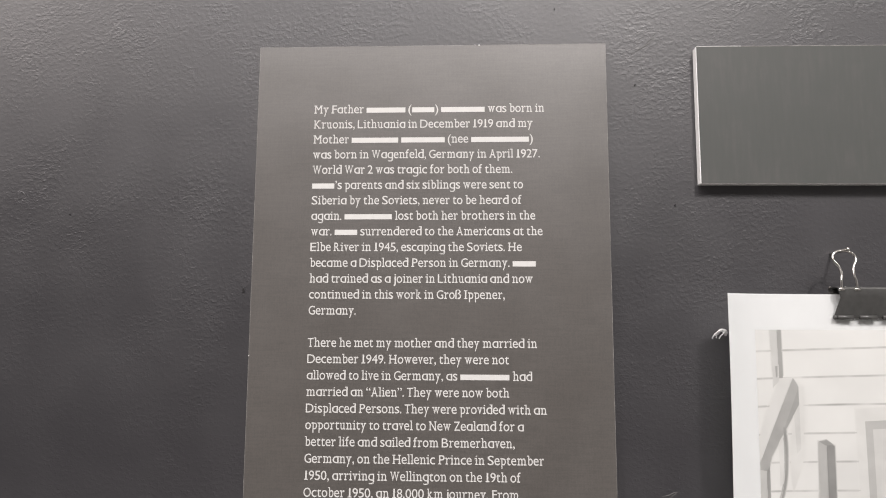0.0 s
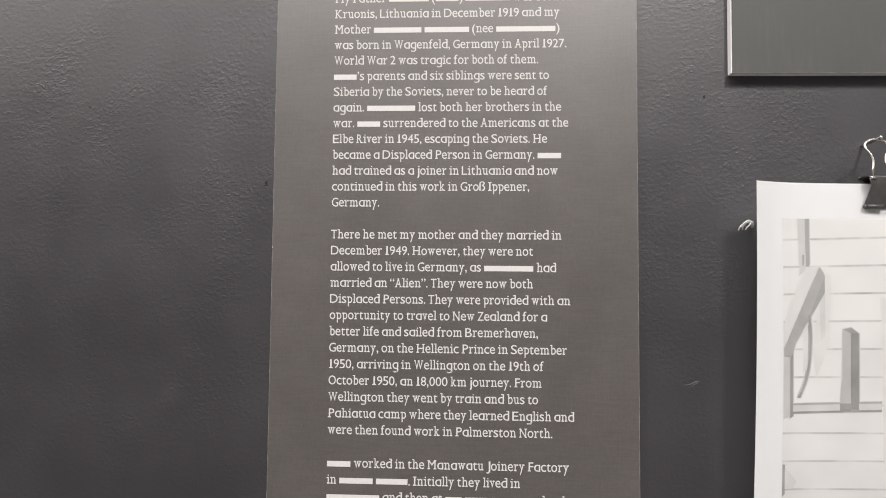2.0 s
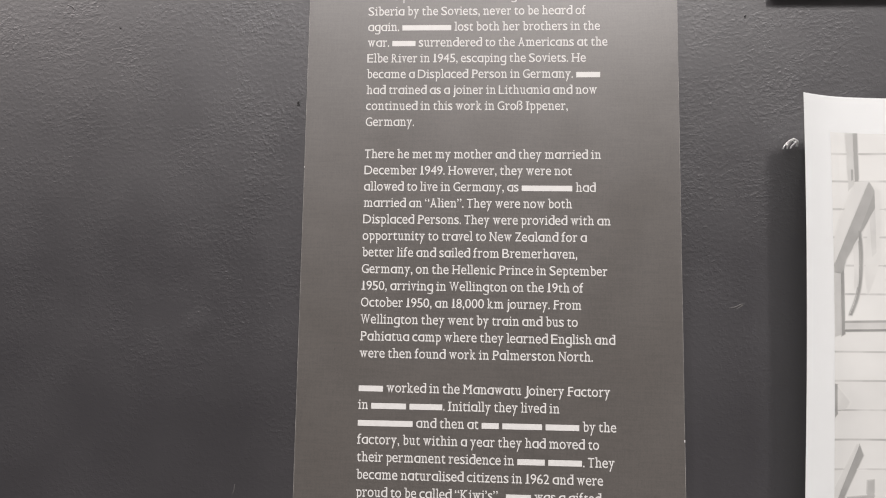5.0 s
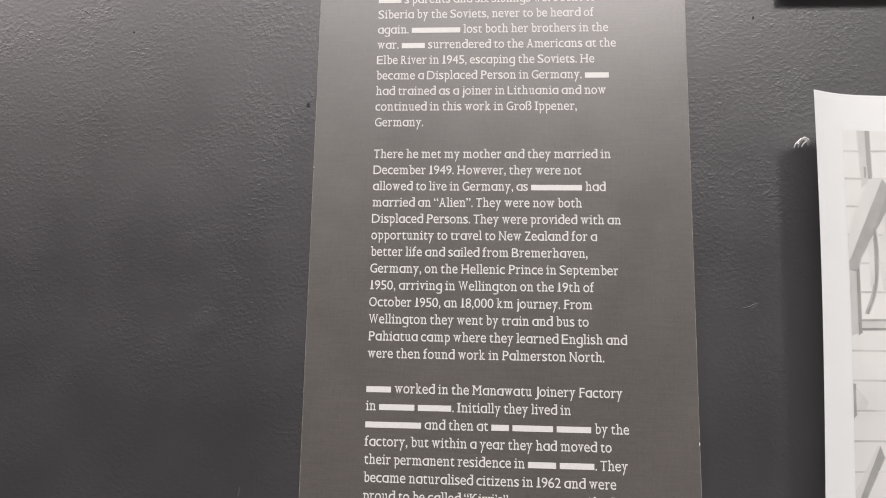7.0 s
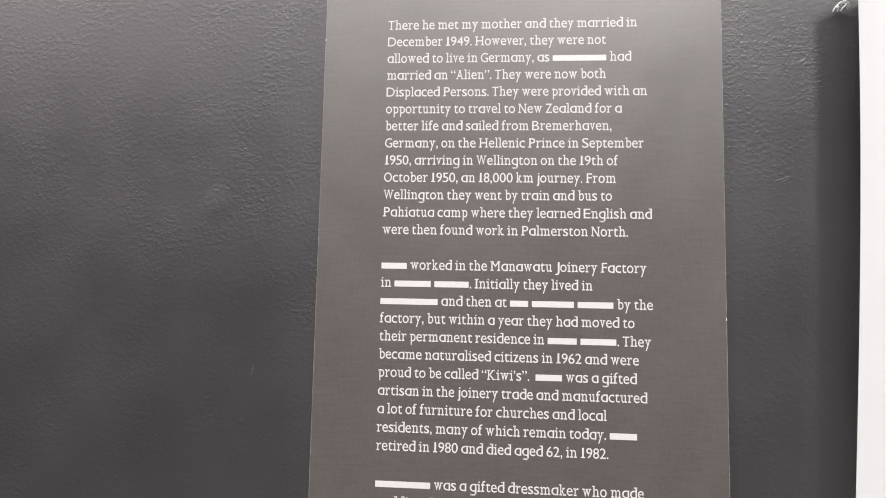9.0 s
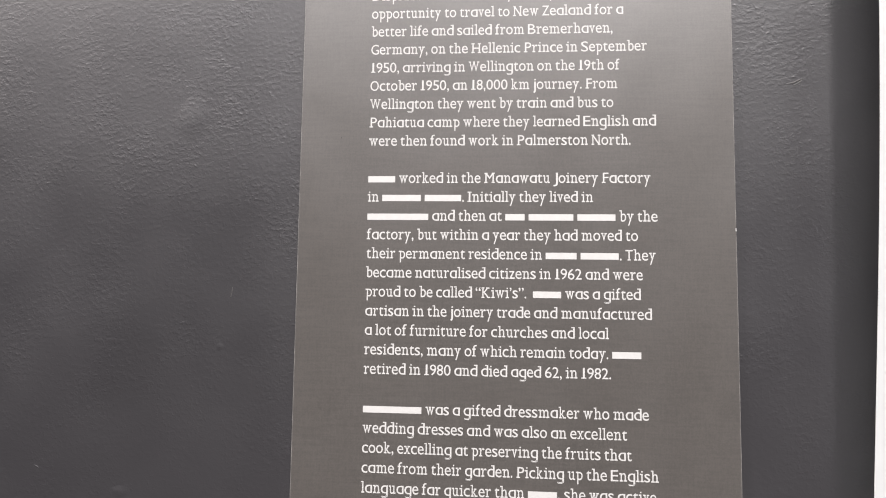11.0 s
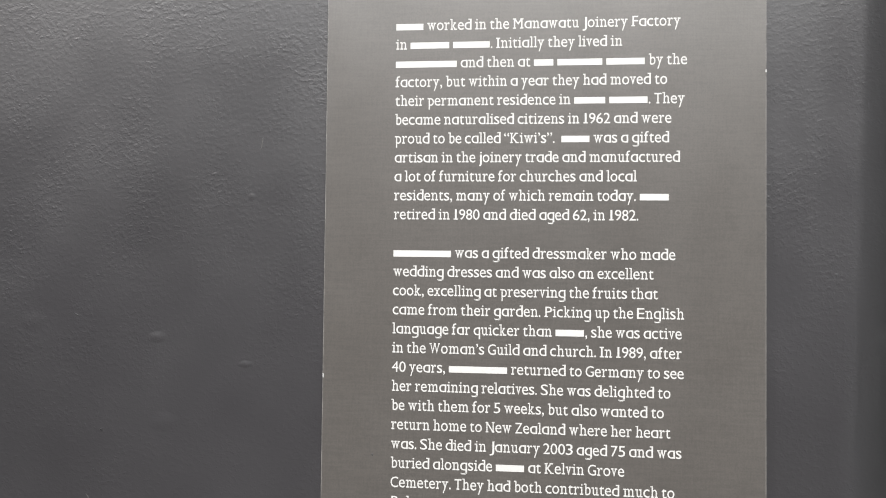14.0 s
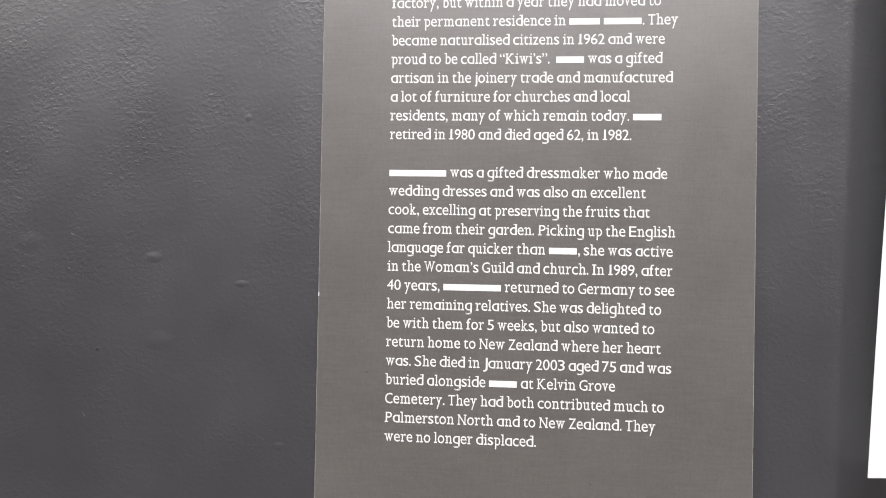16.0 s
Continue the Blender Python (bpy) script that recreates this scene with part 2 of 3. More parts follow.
for x, z, r, drip in ((-0.120, 1.431, 0.0007, 1.4), (-0.228, 1.477, 0.0003, 0.2), (0.133, 1.4815, 0.0004, 0.3), (0.065, 1.603, 0.00035, 0.5), (-0.230, 1.069, 0.0004, 0.2), (0.112, 1.5545, 0.0004, 0.1)):
    nail_hole(x, z, r, drip)


def scuff(name, keys, r, mat):
    """A thin ridge of scraped or gathered paint on the wall."""
    bm = tube(curve_points([(x, 0.0, z) for x, z in keys], 4), lambda t: r * (0.25 + math.sin(math.pi * t)), 8)
    for v in bm.verts:
        v.co.y *= 0.35
    part(name, bm, mat, wall)


scuff("scratch", [(0.1195, 1.3175), (0.1235, 1.3182), (0.1262, 1.3195), (0.1285, 1.3200)], 0.00035, PALE)
scuff("scratch", [(0.1235, 1.3168), (0.1262, 1.3183), (0.1276, 1.3196)], 0.0003, PALE)
scuff("scratch", [(0.1105, 1.5735), (0.1150, 1.5768), (0.1190, 1.5790), (0.1255, 1.5838)], 0.00030, PALE)
scuff("scratch", [(0.1200, 1.5812), (0.1228, 1.5835), (0.1252, 1.5852)], 0.00022, PALE)
scuff("scratch", [(-0.1478, 1.2175), (-0.1482, 1.2145), (-0.1488, 1.212)], 0.00025, PALE)
scuff("paint_run", [(-0.262, 1.4915), (-0.2585, 1.4905), (-0.2565, 1.488)], 0.0004, WALL)
scuff("paint_run", [(-0.246, 1.128), (-0.243, 1.1265)], 0.0003, WALL)

scuff("scratch", [(-0.2375, 1.0365), (-0.236, 1.0345), (-0.2355, 1.034)], 0.0002, PALE)


def swelling(x, z, w, h, rise):
    """A shallow swelling of the plaster under the paint, running out flat at its rim."""
    bm = bmesh.new()
    rings = [[bm.verts.new((x, -rise, z))]]
    for i in range(1, 13):
        k = i / 12
        y = 0.00003 - (rise + 0.00003) * 0.5 * (1 + math.cos(math.pi * k))
        rings.append([bm.verts.new((x + w * k * math.cos(a * math.tau / 32) * (1 + 0.2 * math.sin(2.0 * a * math.tau / 32 + 1)), y, z + h * k * math.sin(a * math.tau / 32))) for a in range(32)])
    for n in range(32):
        bm.faces.new((rings[0][0], rings[1][n], rings[1][(n + 1) % 32]))
    for p, q in zip(rings[1:], rings[2:]):
        for n in range(32):
            bm.faces.new((p[n], p[(n + 1) % 32], q[(n + 1) % 32], q[n]))
    for f in bm.faces:
        f.smooth = True
    part("swelling", bm, WALL, wall)


swelling(-0.172, 1.303, 0.011, 0.015, 0.0003)
swelling(-0.268, 1.1235, 0.009, 0.007, 0.00025)
swelling(-0.201, 1.1165, 0.006, 0.004, 0.0003)
swelling(-0.197, 1.074, 0.009, 0.007, 0.00025)
swelling(-0.155, 1.104, 0.005, 0.0025, 0.00022)
swelling(-0.134, 1.023, 0.004, 0.003, 0.00022)
swelling(-0.153, 1.188, 0.0025, 0.003, 0.00015)

# ---- the text panel ----
PX0, PX1, PZ0, PZ1, PY = -0.1145, 0.0945, 0.985, 1.5795, -0.003


def text_board():
    panel = tagged(new("text_panel"), "tall narrow dark grey text panel with white lettering on the wall", "text panel")
    panel.location = (0, 0, PZ0)
    part("core", box(PX0, PX1, PY + 0.0004, 0.0, 0, PZ1 - PZ0), CORE, panel, "white foam core edge")
    part("face", box(PX0 - 0.00005, PX1 + 0.00005, PY, PY + 0.0004, 0, PZ1 - PZ0, 0.00012, 1), PRINT, panel, "dark grey satin printed face")
    return panel


panel = text_board()

# letter widths in ems, and one row per line: place, stretch, words; a number in brackets is a bar of that width
EM, PITCH, TEXT_X, TEXT_Z = 0.0070476, 0.00925, -0.0804, 1.5375
ADVANCE = {' ': 0.194, '(': 0.307, ')': 0.307, ',': 0.207, '.': 0.181, '0': 0.505, '1': 0.403, '2': 0.476, '3': 0.518, '4': 0.503, '5': 0.488, '6': 0.497, '7': 0.494, '8': 0.471, '9': 0.478, 'A': 0.614, 'B': 0.589, 'C': 0.59, 'D': 0.7, 'E': 0.545, 'F': 0.501, 'G': 0.605, 'H': 0.735, 'I': 0.314, 'J': 0.343, 'K': 0.674, 'L': 0.493, 'M': 0.795, 'N': 0.67, 'O': 0.661, 'P': 0.57, 'R': 0.579, 'S': 0.543, 'T': 0.527, 'W': 0.812, 'Z': 0.534, 'a': 0.538, 'b': 0.496, 'c': 0.451, 'd': 0.533, 'e': 0.461, 'f': 0.338, 'g': 0.527, 'h': 0.546, 'i': 0.275, 'j': 0.254, 'k': 0.524, 'l': 0.261, 'm': 0.8, 'n': 0.542, 'o': 0.513, 'p': 0.49, 'q': 0.501, 'r': 0.413, 's': 0.413, 't': 0.36, 'u': 0.522, 'v': 0.438, 'w': 0.682, 'x': 0.463, 'y': 0.494, 'z': 0.42, 'ß': 0.517, '’': 0.203, '“': 0.39, '”': 0.39}
LINES = [
    (0, 0.999, "My Father [3.39] ([1.96]) [3.76] was born in"),
    (1, 1.003, "Kruonis, Lithuania in December 1919 and my"),
    (2, 0.997, "Mother [4.03] [3.76] (nee [4.92])"),
    (3, 0.998, "was born in Wagenfeld, Germany in April 1927."),
    (4, 0.999, "World War 2 was tragic for both of them."),
    (5, 0.998, "[1.96]’s parents and six siblings were sent to"),
    (6, 0.999, "Siberia by the Soviets, never to be heard of"),
    (7, 1.003, "again. [4.03] lost both her brothers in the"),
    (8, 1.000, "war. [1.96] surrendered to the Americans at the"),
    (9, 0.998, "Elbe River in 1945, escaping the Soviets. He"),
    (10, 0.999, "became a Displaced Person in Germany. [1.96]"),
    (11, 0.998, "had trained as a joiner in Lithuania and now"),
    (12, 1.002, "continued in this work in Groß Ippener,"),
    (13, 0.985, "Germany."),
    (15, 1.002, "There he met my mother and they married in"),
    (16, 1.000, "December 1949. However, they were not"),
    (17, 0.996, "allowed to live in Germany, as [4.03] had"),
    (18, 0.999, "married an “Alien”. They were now both"),
    (19, 1.000, "Displaced Persons. They were provided with an"),
    (20, 1.002, "opportunity to travel to New Zealand for a"),
    (21, 1.000, "better life and sailed from Bremerhaven,"),
    (22, 1.003, "Germany, on the Hellenic Prince in September"),
    (23, 1.001, "1950, arriving in Wellington on the 19th of"),
    (24, 0.998, "October 1950, an 18,000 km journey. From"),
    (25, 1.002, "Wellington they went by train and bus to"),
    (26, 1.002, "Pahiatua camp where they learned English and"),
    (27, 0.999, "were then found work in Palmerston North."),
    (29, 1.002, "[1.96] worked in the Manawatu Joinery Factory"),
    (30, 0.999, "in [2.77] [2.60]. Initially they lived in"),
    (31, 1.003, "[4.30] and then at [1.38] [3.07] [2.60] by the"),
    (32, 0.999, "factory, but within a year they had moved to"),
    (33, 0.999, "their permanent residence in [2.14] [2.60]. They"),
    (34, 1.000, "became naturalised citizens in 1962 and were"),
    (35, 0.996, "proud to be called “Kiwi’s”.  [1.96] was a gifted"),
    (36, 0.999, "artisan in the joinery trade and manufactured"),
    (37, 1.002, "a lot of furniture for churches and local"),
    (38, 1.001, "residents, many of which remain today. [1.96]"),
    (39, 0.999, "retired in 1980 and died aged 62, in 1982."),
    (41, 1.006, "[4.03] was a gifted dressmaker who made"),
    (42, 1.000, "wedding dresses and was also an excellent"),
    (43, 0.999, "cook, excelling at preserving the fruits that"),
    (44, 1.001, "came from their garden. Picking up the English"),
    (45, 1.000, "language far quicker than [1.96], she was active"),
    (46, 0.998, "in the Woman’s Guild and church. In 1989, after"),
    (47, 1.001, "40 years, [4.03] returned to Germany to see"),
    (48, 0.998, "her remaining relatives. She was delighted to"),
    (49, 0.999, "be with them for 5 weeks, but also wanted to"),
    (50, 0.997, "return home to New Zealand where her heart"),
    (51, 1.002, "was. She died in January 2003 aged 75 and was"),
    (52, 1.005, "buried alongside [1.96] at Kelvin Grove"),
    (53, 0.997, "Cemetery. They had both contributed much to"),
    (54, 1.000, "Palmerston North and to New Zealand. They"),
    (55, 1.000, "were no longer displaced."),
]
RISE = 0.00006
font_data = bpy.data.curves.new("letters", "FONT")
font_data.resolution_u, font_data.offset = 3, 0.0
font_ob = new("letters", font_data)


def height(y, tall):
    """From the font's heights to those of the panel's slab letters, in metres."""
    if tall:
        return y * 0.0050 / 0.682
    return y * 0.00375 / 0.449 if y < 0.46 else 0.00375 + (y - 0.449) * 0.0016 / 0.233


def outline(ch):
    """Verts and faces of one letter in the font's own units."""
    font_data.body = ch
    dg = bpy.context.evaluated_depsgraph_get()
    dg.update()
    done = font_ob.evaluated_get(dg)
    me = done.to_mesh()
    vs, fs = [(v.co.x, v.co.y) for v in me.vertices], [tuple(p.vertices) for p in me.polygons]
    done.to_mesh_clear()
    return vs, fs


FOOT_BOTH, FOOT_RIGHT = "fhiklmnprqABDEFHIKLMNPRTXYkx1", "adu"
HEAD_LEFT, HEAD_BOTH = "bdhiklmnpru", "vwxyHIKMNUVWXYA"


def letter(ch):
    """A letter with slab feet and flags. The one-storey a and g are made from the bowl of d and the tail of j."""
    src = {"a": "d", "g": "d"}.get(ch, ch)
    vs, fs = outline(src)
    if not vs:
        return [], [], 0.0, 1.0
    if ch in "ag":
        vs = [(x, min(y, 0.449)) for x, y in vs]
    ex0, ex1 = min(v[0] for v in vs), max(v[0] for v in vs)
    rects = []
    if ch == "g":
        x1 = ex1
        for x, y, w, h in ((x1 - 0.095, -0.14, 0.095, 0.2), (x1 - 0.13, -0.185, 0.11, 0.075), (x1 - 0.34, -0.225, 0.26, 0.07), (x1 - 0.37, -0.185, 0.07, 0.05)):
            rects.append((x, y, x + w, y + h))
    count = {}
    for f in fs:
        for a, b in zip(f, f[1:] + f[:1]):
            count[frozenset((a, b))] = count.get(frozenset((a, b)), 0) + 1
    s, t = 0.072, 0.075
    for e, n in count.items():
        if n != 1 or len(e) < 2:
            continue
        a, b = sorted((vs[i] for i in e))
        if abs(a[1] - b[1]) > 0.004 or not 0.05 < b[0] - a[0] < 0.17:
            continue
        y = a[1]
        low = -0.03 < y < 0.02
        x_top = 0.42 < y < 0.48
        tall_top = y > 0.62
        if low and ch in FOOT_BOTH:
            rects.append((a[0] - s, y, b[0] + s, y + t))
        elif low and ch in FOOT_RIGHT and b[0] > ex1 - 0.03:
            rects.append((a[0], y, b[0] + s * 1.3, y + t))
        elif (x_top or tall_top) and ch in HEAD_LEFT and not (ch == "i" and tall_top):
            rects.append((a[0] - s * 1.4, y - t, b[0], y))
        elif (x_top or tall_top) and ch in HEAD_BOTH:
            rects.append((a[0] - s, y - t, b[0] + s, y))
    flat = [(x, y, 0.0) for x, y in vs]
    for x0, y0, x1, y1 in rects:
        i = len(flat)
        flat += [(x0, y0, 1.0), (x1, y0, 1.0), (x1, y1, 1.0), (x0, y1, 1.0)]
        fs = fs + [(i, i + 1, i + 2, i + 3)]
    return flat, fs, min(v[0] for v in flat), max(v[0] for v in flat)


LETTERS = {}


def set_line(row, stretch, words):
    """One line of lettering, laid on the panel's face."""
    verts, faces = [], []
    x, z = TEXT_X, TEXT_Z - row * PITCH - PZ0
    em = EM * stretch
    i = 0
    while i < len(words):
        ch = words[i]
        if ch == "[":
            j = words.index("]", i)
            w = float(words[i + 1:j]) * em
            k = len(verts)
            verts += [(x + 0.0002, PY - RISE, z + 0.0003), (x + w - 0.0003, PY - RISE, z + 0.0003), (x + w - 0.0003, PY - RISE, z + 0.0034), (x + 0.0002, PY - RISE, z + 0.0034)]
            faces.append((k, k + 1, k + 2, k + 3))
            x += w
            i = j + 1
            continue
        w = ADVANCE[ch] * em
        if ch not in LETTERS:
            LETTERS[ch] = letter(ch)
        vs, fs, x0, x1 = LETTERS[ch]
        if vs:
            k = len(verts)
            gap = 0.05 * w if ch not in ".,’" else 0.2 * w
            sx = min((w - 2 * gap) / (x1 - x0), 0.0100 if ch.isupper() else 0.0090)
            gap = (w - sx * (x1 - x0)) / 2
            tall = ch.isupper() or ch.isdigit() or ch in "()“”’"
            verts += [(x + gap + (vx - x0) * sx, PY - RISE - up * 0.00003, z + height(vy, tall)) for vx, vy, up in vs]
            faces += [tuple(k + n for n in f) for f in fs]
        x += w
        i += 1
    me = bpy.data.meshes.new("text_line")
    me.from_pydata(verts, [], faces)
    me.materials.append(INK)
    ob = tagged(new("text_line", me), "line of white slab lettering")
    ob.parent = panel


for row, stretch, words in LINES:
    set_line(row, stretch, words)
bpy.data.objects.remove(font_ob)

# its rim, rubbed pale where it was cut
for x0, x1, z0, z1 in ((PX0, PX1, PZ1 - 0.00028, PZ1), (PX0, PX0 + 0.00025, PZ0, PZ1 - 0.0004), (PX1 - 0.00025, PX1, PZ0, PZ1 - 0.0004)):
    part("worn_rim", box(x0, x1, PY - 0.00004, PY + 0.0002, z0 - PZ0, z1 - PZ0), RUBBED, panel)

# chips along the panel's edges, where the white board shows
for x, z, w, h in ((0.019, 1.5793, 0.0012, 0.0006), (0.0165, 1.5794, 0.0005, 0.0003), (-0.1143, 1.3935, 0.0006, 0.0005), (0.0943, 1.247, 0.0003, 0.0014), (-0.1142, 1.1, 0.0003, 0.002)):
    bm = box(x - w / 2, x + w / 2, PY - 0.0003, PY + 0.001, z - h / 2 - PZ0, z + h / 2 - PZ0, min(w, h) * 0.3, 1)
    part("chip", bm, CORE, panel)
for x, z, r in ((-0.0893, 1.0625, 0.0005), (0.0195, 1.012, 0.0003), (0.0155, 1.292, 0.0002), (-0.094, 1.292, 0.00025)):
    bm = bmesh.new()
    bmesh.ops.create_icosphere(bm, subdivisions=1, radius=r, matrix=Matrix.Translation((x, PY, z - PZ0)) @ Matrix.Diagonal((1, 0.3, 1.6, 1)))
    part("speck", bm, PALE, panel)


# ---- the blank title plate ----
def title_plate():
    x0, x1, z0, z1 = 0.1464, 0.52, 1.4930, 1.5755
    w, h = x1 - x0, z1 - z0
    plate = tagged(new("title_plate"), "blank dark grey foam board plate with a white cut edge", "wall plate")
    plate.location = (x0, 0, z0)
    plate.rotation_euler = (0, radians(0.25), 0)
    part("core", box(0.0, w, -0.0052, 0.0, 0.0002, h, 0.0003, 2), CORE, plate, "white foam core edge")
    part("face", box(0.0004, w - 0.0004, -0.0060, -0.0052, 0.0, h + 0.0001, 0.0003, 2), PLATE, plate, "dark grey face")
    # the face's upper edge, rubbed white near the corner and greyish beyond
    part("rubbed_edge", box(0.0003, 0.0262, -0.00605, -0.0056, h - 0.0002, h + 0.0003, 0.0001, 1), PALER, plate, "pale worn stretch of edge")
    part("rubbed_edge", box(0.0262, w - 0.002, -0.00605, -0.0056, h - 0.0003, h + 0.0002, 0.0001, 1), RUBBED, plate)
    part("lower_edge", box(0.0006, w - 0.002, -0.00605, -0.0056, -0.0001, 0.0002, 0.0001, 1), RUBBED, plate)


title_plate()

# ---- the hanging photograph ----
HX0, HX1, HZ0, HZ1 = 0.151, 0.456, 1.0245, 1.4292
LEAN_X = (0.1390 - 0.151) / (HZ0 - HZ1)


def sheet(u, v, lift=0.0):
    """A place on the curled paper: u across from its left edge, v down from its top edge, in metres."""
    w, h = HX1 - HX0, HZ1 - HZ0
    fall = v / h
    edge = min(u, w - u)
    bend = 0.0070 * max(0.0, 1 - max(edge, 0) / 0.085) ** 2 + 0.0048 * max(0.0, 1 - max(edge, 0) / 0.030) ** 2
    curl = bend * (1 - 0.75 * fall) + 0.0006 * math.sin(6 * fall + 9 * u)
    y = -(0.0128 + curl + 0.002 * math.sin(math.pi * fall)) - lift
    return (HX0 + u - v * LEAN_X + 0.0095 * fall * (1 - fall) ** 2, y, HZ1 - v)


def sheet_strip(polygon, lift, inside=None):
    """A flat shape of the picture, or the ring between two, laid on the curled paper: cut into narrow slices so that it follows the curl."""
    bm = bmesh.new()
    if inside:
        # a ring that fades from full strength at its inner rim to none at its outer one
        fade = bm.verts.layers.float.new("cover")
        outer, inner = ([bm.verts.new((u, 0, v)) for u, v in loop] for loop in (polygon, inside))
        for v in inner:
            v[fade] = 1.0
        for n in range(len(outer)):
            k = (n + 1) % len(outer)
            if (outer[n].co - outer[k].co).length > 1e-7:
                bm.faces.new((outer[n], outer[k], inner[k], inner[n]))
    else:
        bm.faces.new([bm.verts.new((u, 0, v)) for u, v in polygon])
    us, vs = [p[0] for p in polygon], [p[1] for p in polygon]
    cuts = [(i * 0.004, (1, 0, 0)) for i in range(1, 90) if min(us) < i * 0.004 < max(us)] + [(i * 0.02, (0, 0, 1)) for i in range(1, 22) if min(vs) < i * 0.02 < max(vs)]
    for d, n in cuts:
        bmesh.ops.bisect_plane(bm, geom=bm.verts[:] + bm.edges[:] + bm.faces[:], plane_co=Vector(n) * d, plane_no=n)
    for p in bm.verts:
        p.co = sheet(p.co.x, p.co.z, lift)
    return bm


def grown(points, by, u0, v0):
    """A polygon pushed outwards all round, kept inside the picture."""
    area = sum(a[0] * b[1] - b[0] * a[1] for a, b in zip(points, points[1:] + points[:1]))
    out = []
    for i, p in enumerate(points):
        a, b = Vector(points[i - 1]), Vector(points[(i + 1) % len(points)])
        d0, d1 = (Vector(p) - a).normalized(), (b - Vector(p)).normalized()
        n = Vector((d0.y + d1.y, -d0.x - d1.x)).normalized() * (by if area > 0 else -by)
        out.append((max(p[0] + n.x, u0), max(p[1] + n.y, v0)))
    return out


def local(bm, ob):
    bmesh.ops.translate(bm, verts=bm.verts, vec=-Vector(ob.location))
    return bm


def photograph():
    photo = tagged(new("photograph"), "large white-bordered black and white photograph hung by a binder clip", "photograph")
    photo.location = (HX0, -0.013, HZ0)
    w, h = HX1 - HX0, HZ1 - HZ0
    bm = bmesh.new()
    nu, nv = 60, 40
    sides = []
    for lift in (0.0, -0.0004):
        sides.append([[bm.verts.new(sheet(w * i / nu, h * j / nv, lift)) for i in range(nu + 1)] for j in range(nv + 1)])
    for g in sides:
        for j in range(nv):
            for i in range(nu):
                bm.faces.new((g[j][i], g[j][i + 1], g[j + 1][i + 1], g[j + 1][i])).smooth = True
    rim = [(i, 0) for i in range(nu)] + [(nu, j) for j in range(nv)] + [(i, nv) for i in range(nu, 0, -1)] + [(0, j) for j in range(nv, 0, -1)]
    edge = [[bm.verts.new(sheet(w * i / nu, h * j / nv, lift)) for i, j in rim] for lift in (0.0, -0.0004)]
    for n in range(len(rim)):
        k = (n + 1) % len(rim)
        bm.faces.new((edge[0][n], edge[0][k], edge[1][k], edge[1][n]))
    part("paper", local(bm, photo), PAPER, photo, "white photo paper, curled at its corner")
    mu, mv = 0.0158, 0.0194
    iw, ih = (w - 2 * mu) * 1000, (h - 2 * mv) * 1000
    tones = {}

    def tone(grey, vary=0.07, sx=90, sz=90, fading=False):
        key = (grey, vary, sx, sz, fading)
        if key not in tones:
            tones[key] = photo_tone("photo_grey", *key)
        return tones[key]

    def shape(name, grey, level, *points, blur=1.0, **k):
        """One shape of the print. Its soft rim lies under every shape, so that neighbours meet crisply."""
        pts = [(mu + min(max(u, 0) * 1.14, iw) / 1000, mv + min(max(v, 0) * 1.14, ih) / 1000) for u, v in points]
        if blur:
            ring = sheet_strip(grown(pts, 0.0013 * blur, mu, mv), 0.00006 + 0.000004 * level, pts)
            part("printed_soft_edge", local(ring, photo), tone(grey, **k, fading=True), photo)
        part(name, local(sheet_strip(pts, 0.00005 + 0.00004 * level), photo), tone(grey, **k), photo)

    def stroke(name, grey, level, keys, half, **k):
        """A drawn line of the print, along keys."""
        mid = [(p.x, p.y) for p in curve_points([(u, v, 0) for u, v in keys], 4)]
        shape(name, grey, level, *[(u - half, v) for u, v in mid], *[(u + half, v) for u, v in reversed(mid)], **k)

    # weatherboards and the shadow lines under them
    top0 = top1 = 0.0
    for k in range(31):
        low0 = min(10.2 + 12.75 * k, ih / 1.14)
        low1 = min(low0 - max(0.0, 8.0 - 1.3 * k), ih / 1.14)
        shape("printed_board", round((0.63, 0.64, 0.625, 0.64, 0.635)[k % 5] - 0.005 * min(k, 9), 3), 0, (0, top0), (iw, top1), (iw, low1), (0, low0), blur=0, vary=0.07, sx=25, sz=30)
        if low0 < ih / 1.14 - 1:
            shape("printed_seam", 0.46, 1, (0, low0 - 0.35), (iw, low1 - 0.35), (iw, low1 + 0.2), (0, low0 + 0.2), blur=0.5, vary=0.30, sx=60, sz=60)
        top0, top1 = low0, low1
        if low0 >= ih / 1.14:
            break
    # what leans against the boards
    shape("printed_downpipe", 0.5, 2, (7.6, 0), (11.0, 0), (11.0, 24.0), (8.2, 26.8), blur=1.0)
    shape("printed_downpipe_edge", 0.33, 3, (11.3, 0), (13.0, 0), (13.0, 22.6), (11.2, 22.6), blur=0.9)
    shape("printed_mark", 0.33, 4, (9.5, 17.0), (10.6, 17.0), (10.4, 21.8), (9.6, 22.4), blur=0.9)
    # grey patches; the two right of the plank draw its soft shadow
    shape("printed_grey_patch", 0.57, 2, (20.0, 25.0), (22.2, 27.0), (22.4, 33.0), (21.4, 60.0), (16.0, 74.0), (15.0, 60.0), (17.0, 40.0), blur=2.0, vary=0.06)
    shape("printed_grey_patch", 0.515, 3, (17.4, 36.0), (20.3, 34.0), (20.3, 55.0), (18.2, 57.0), blur=1.2, vary=0.12)
    shape("printed_grey_patch", 0.56, 3, (9.6, 51.0), (12.0, 47.0), (12.0, 70.0), (10.0, 71.5), blur=1.0, vary=0.08)
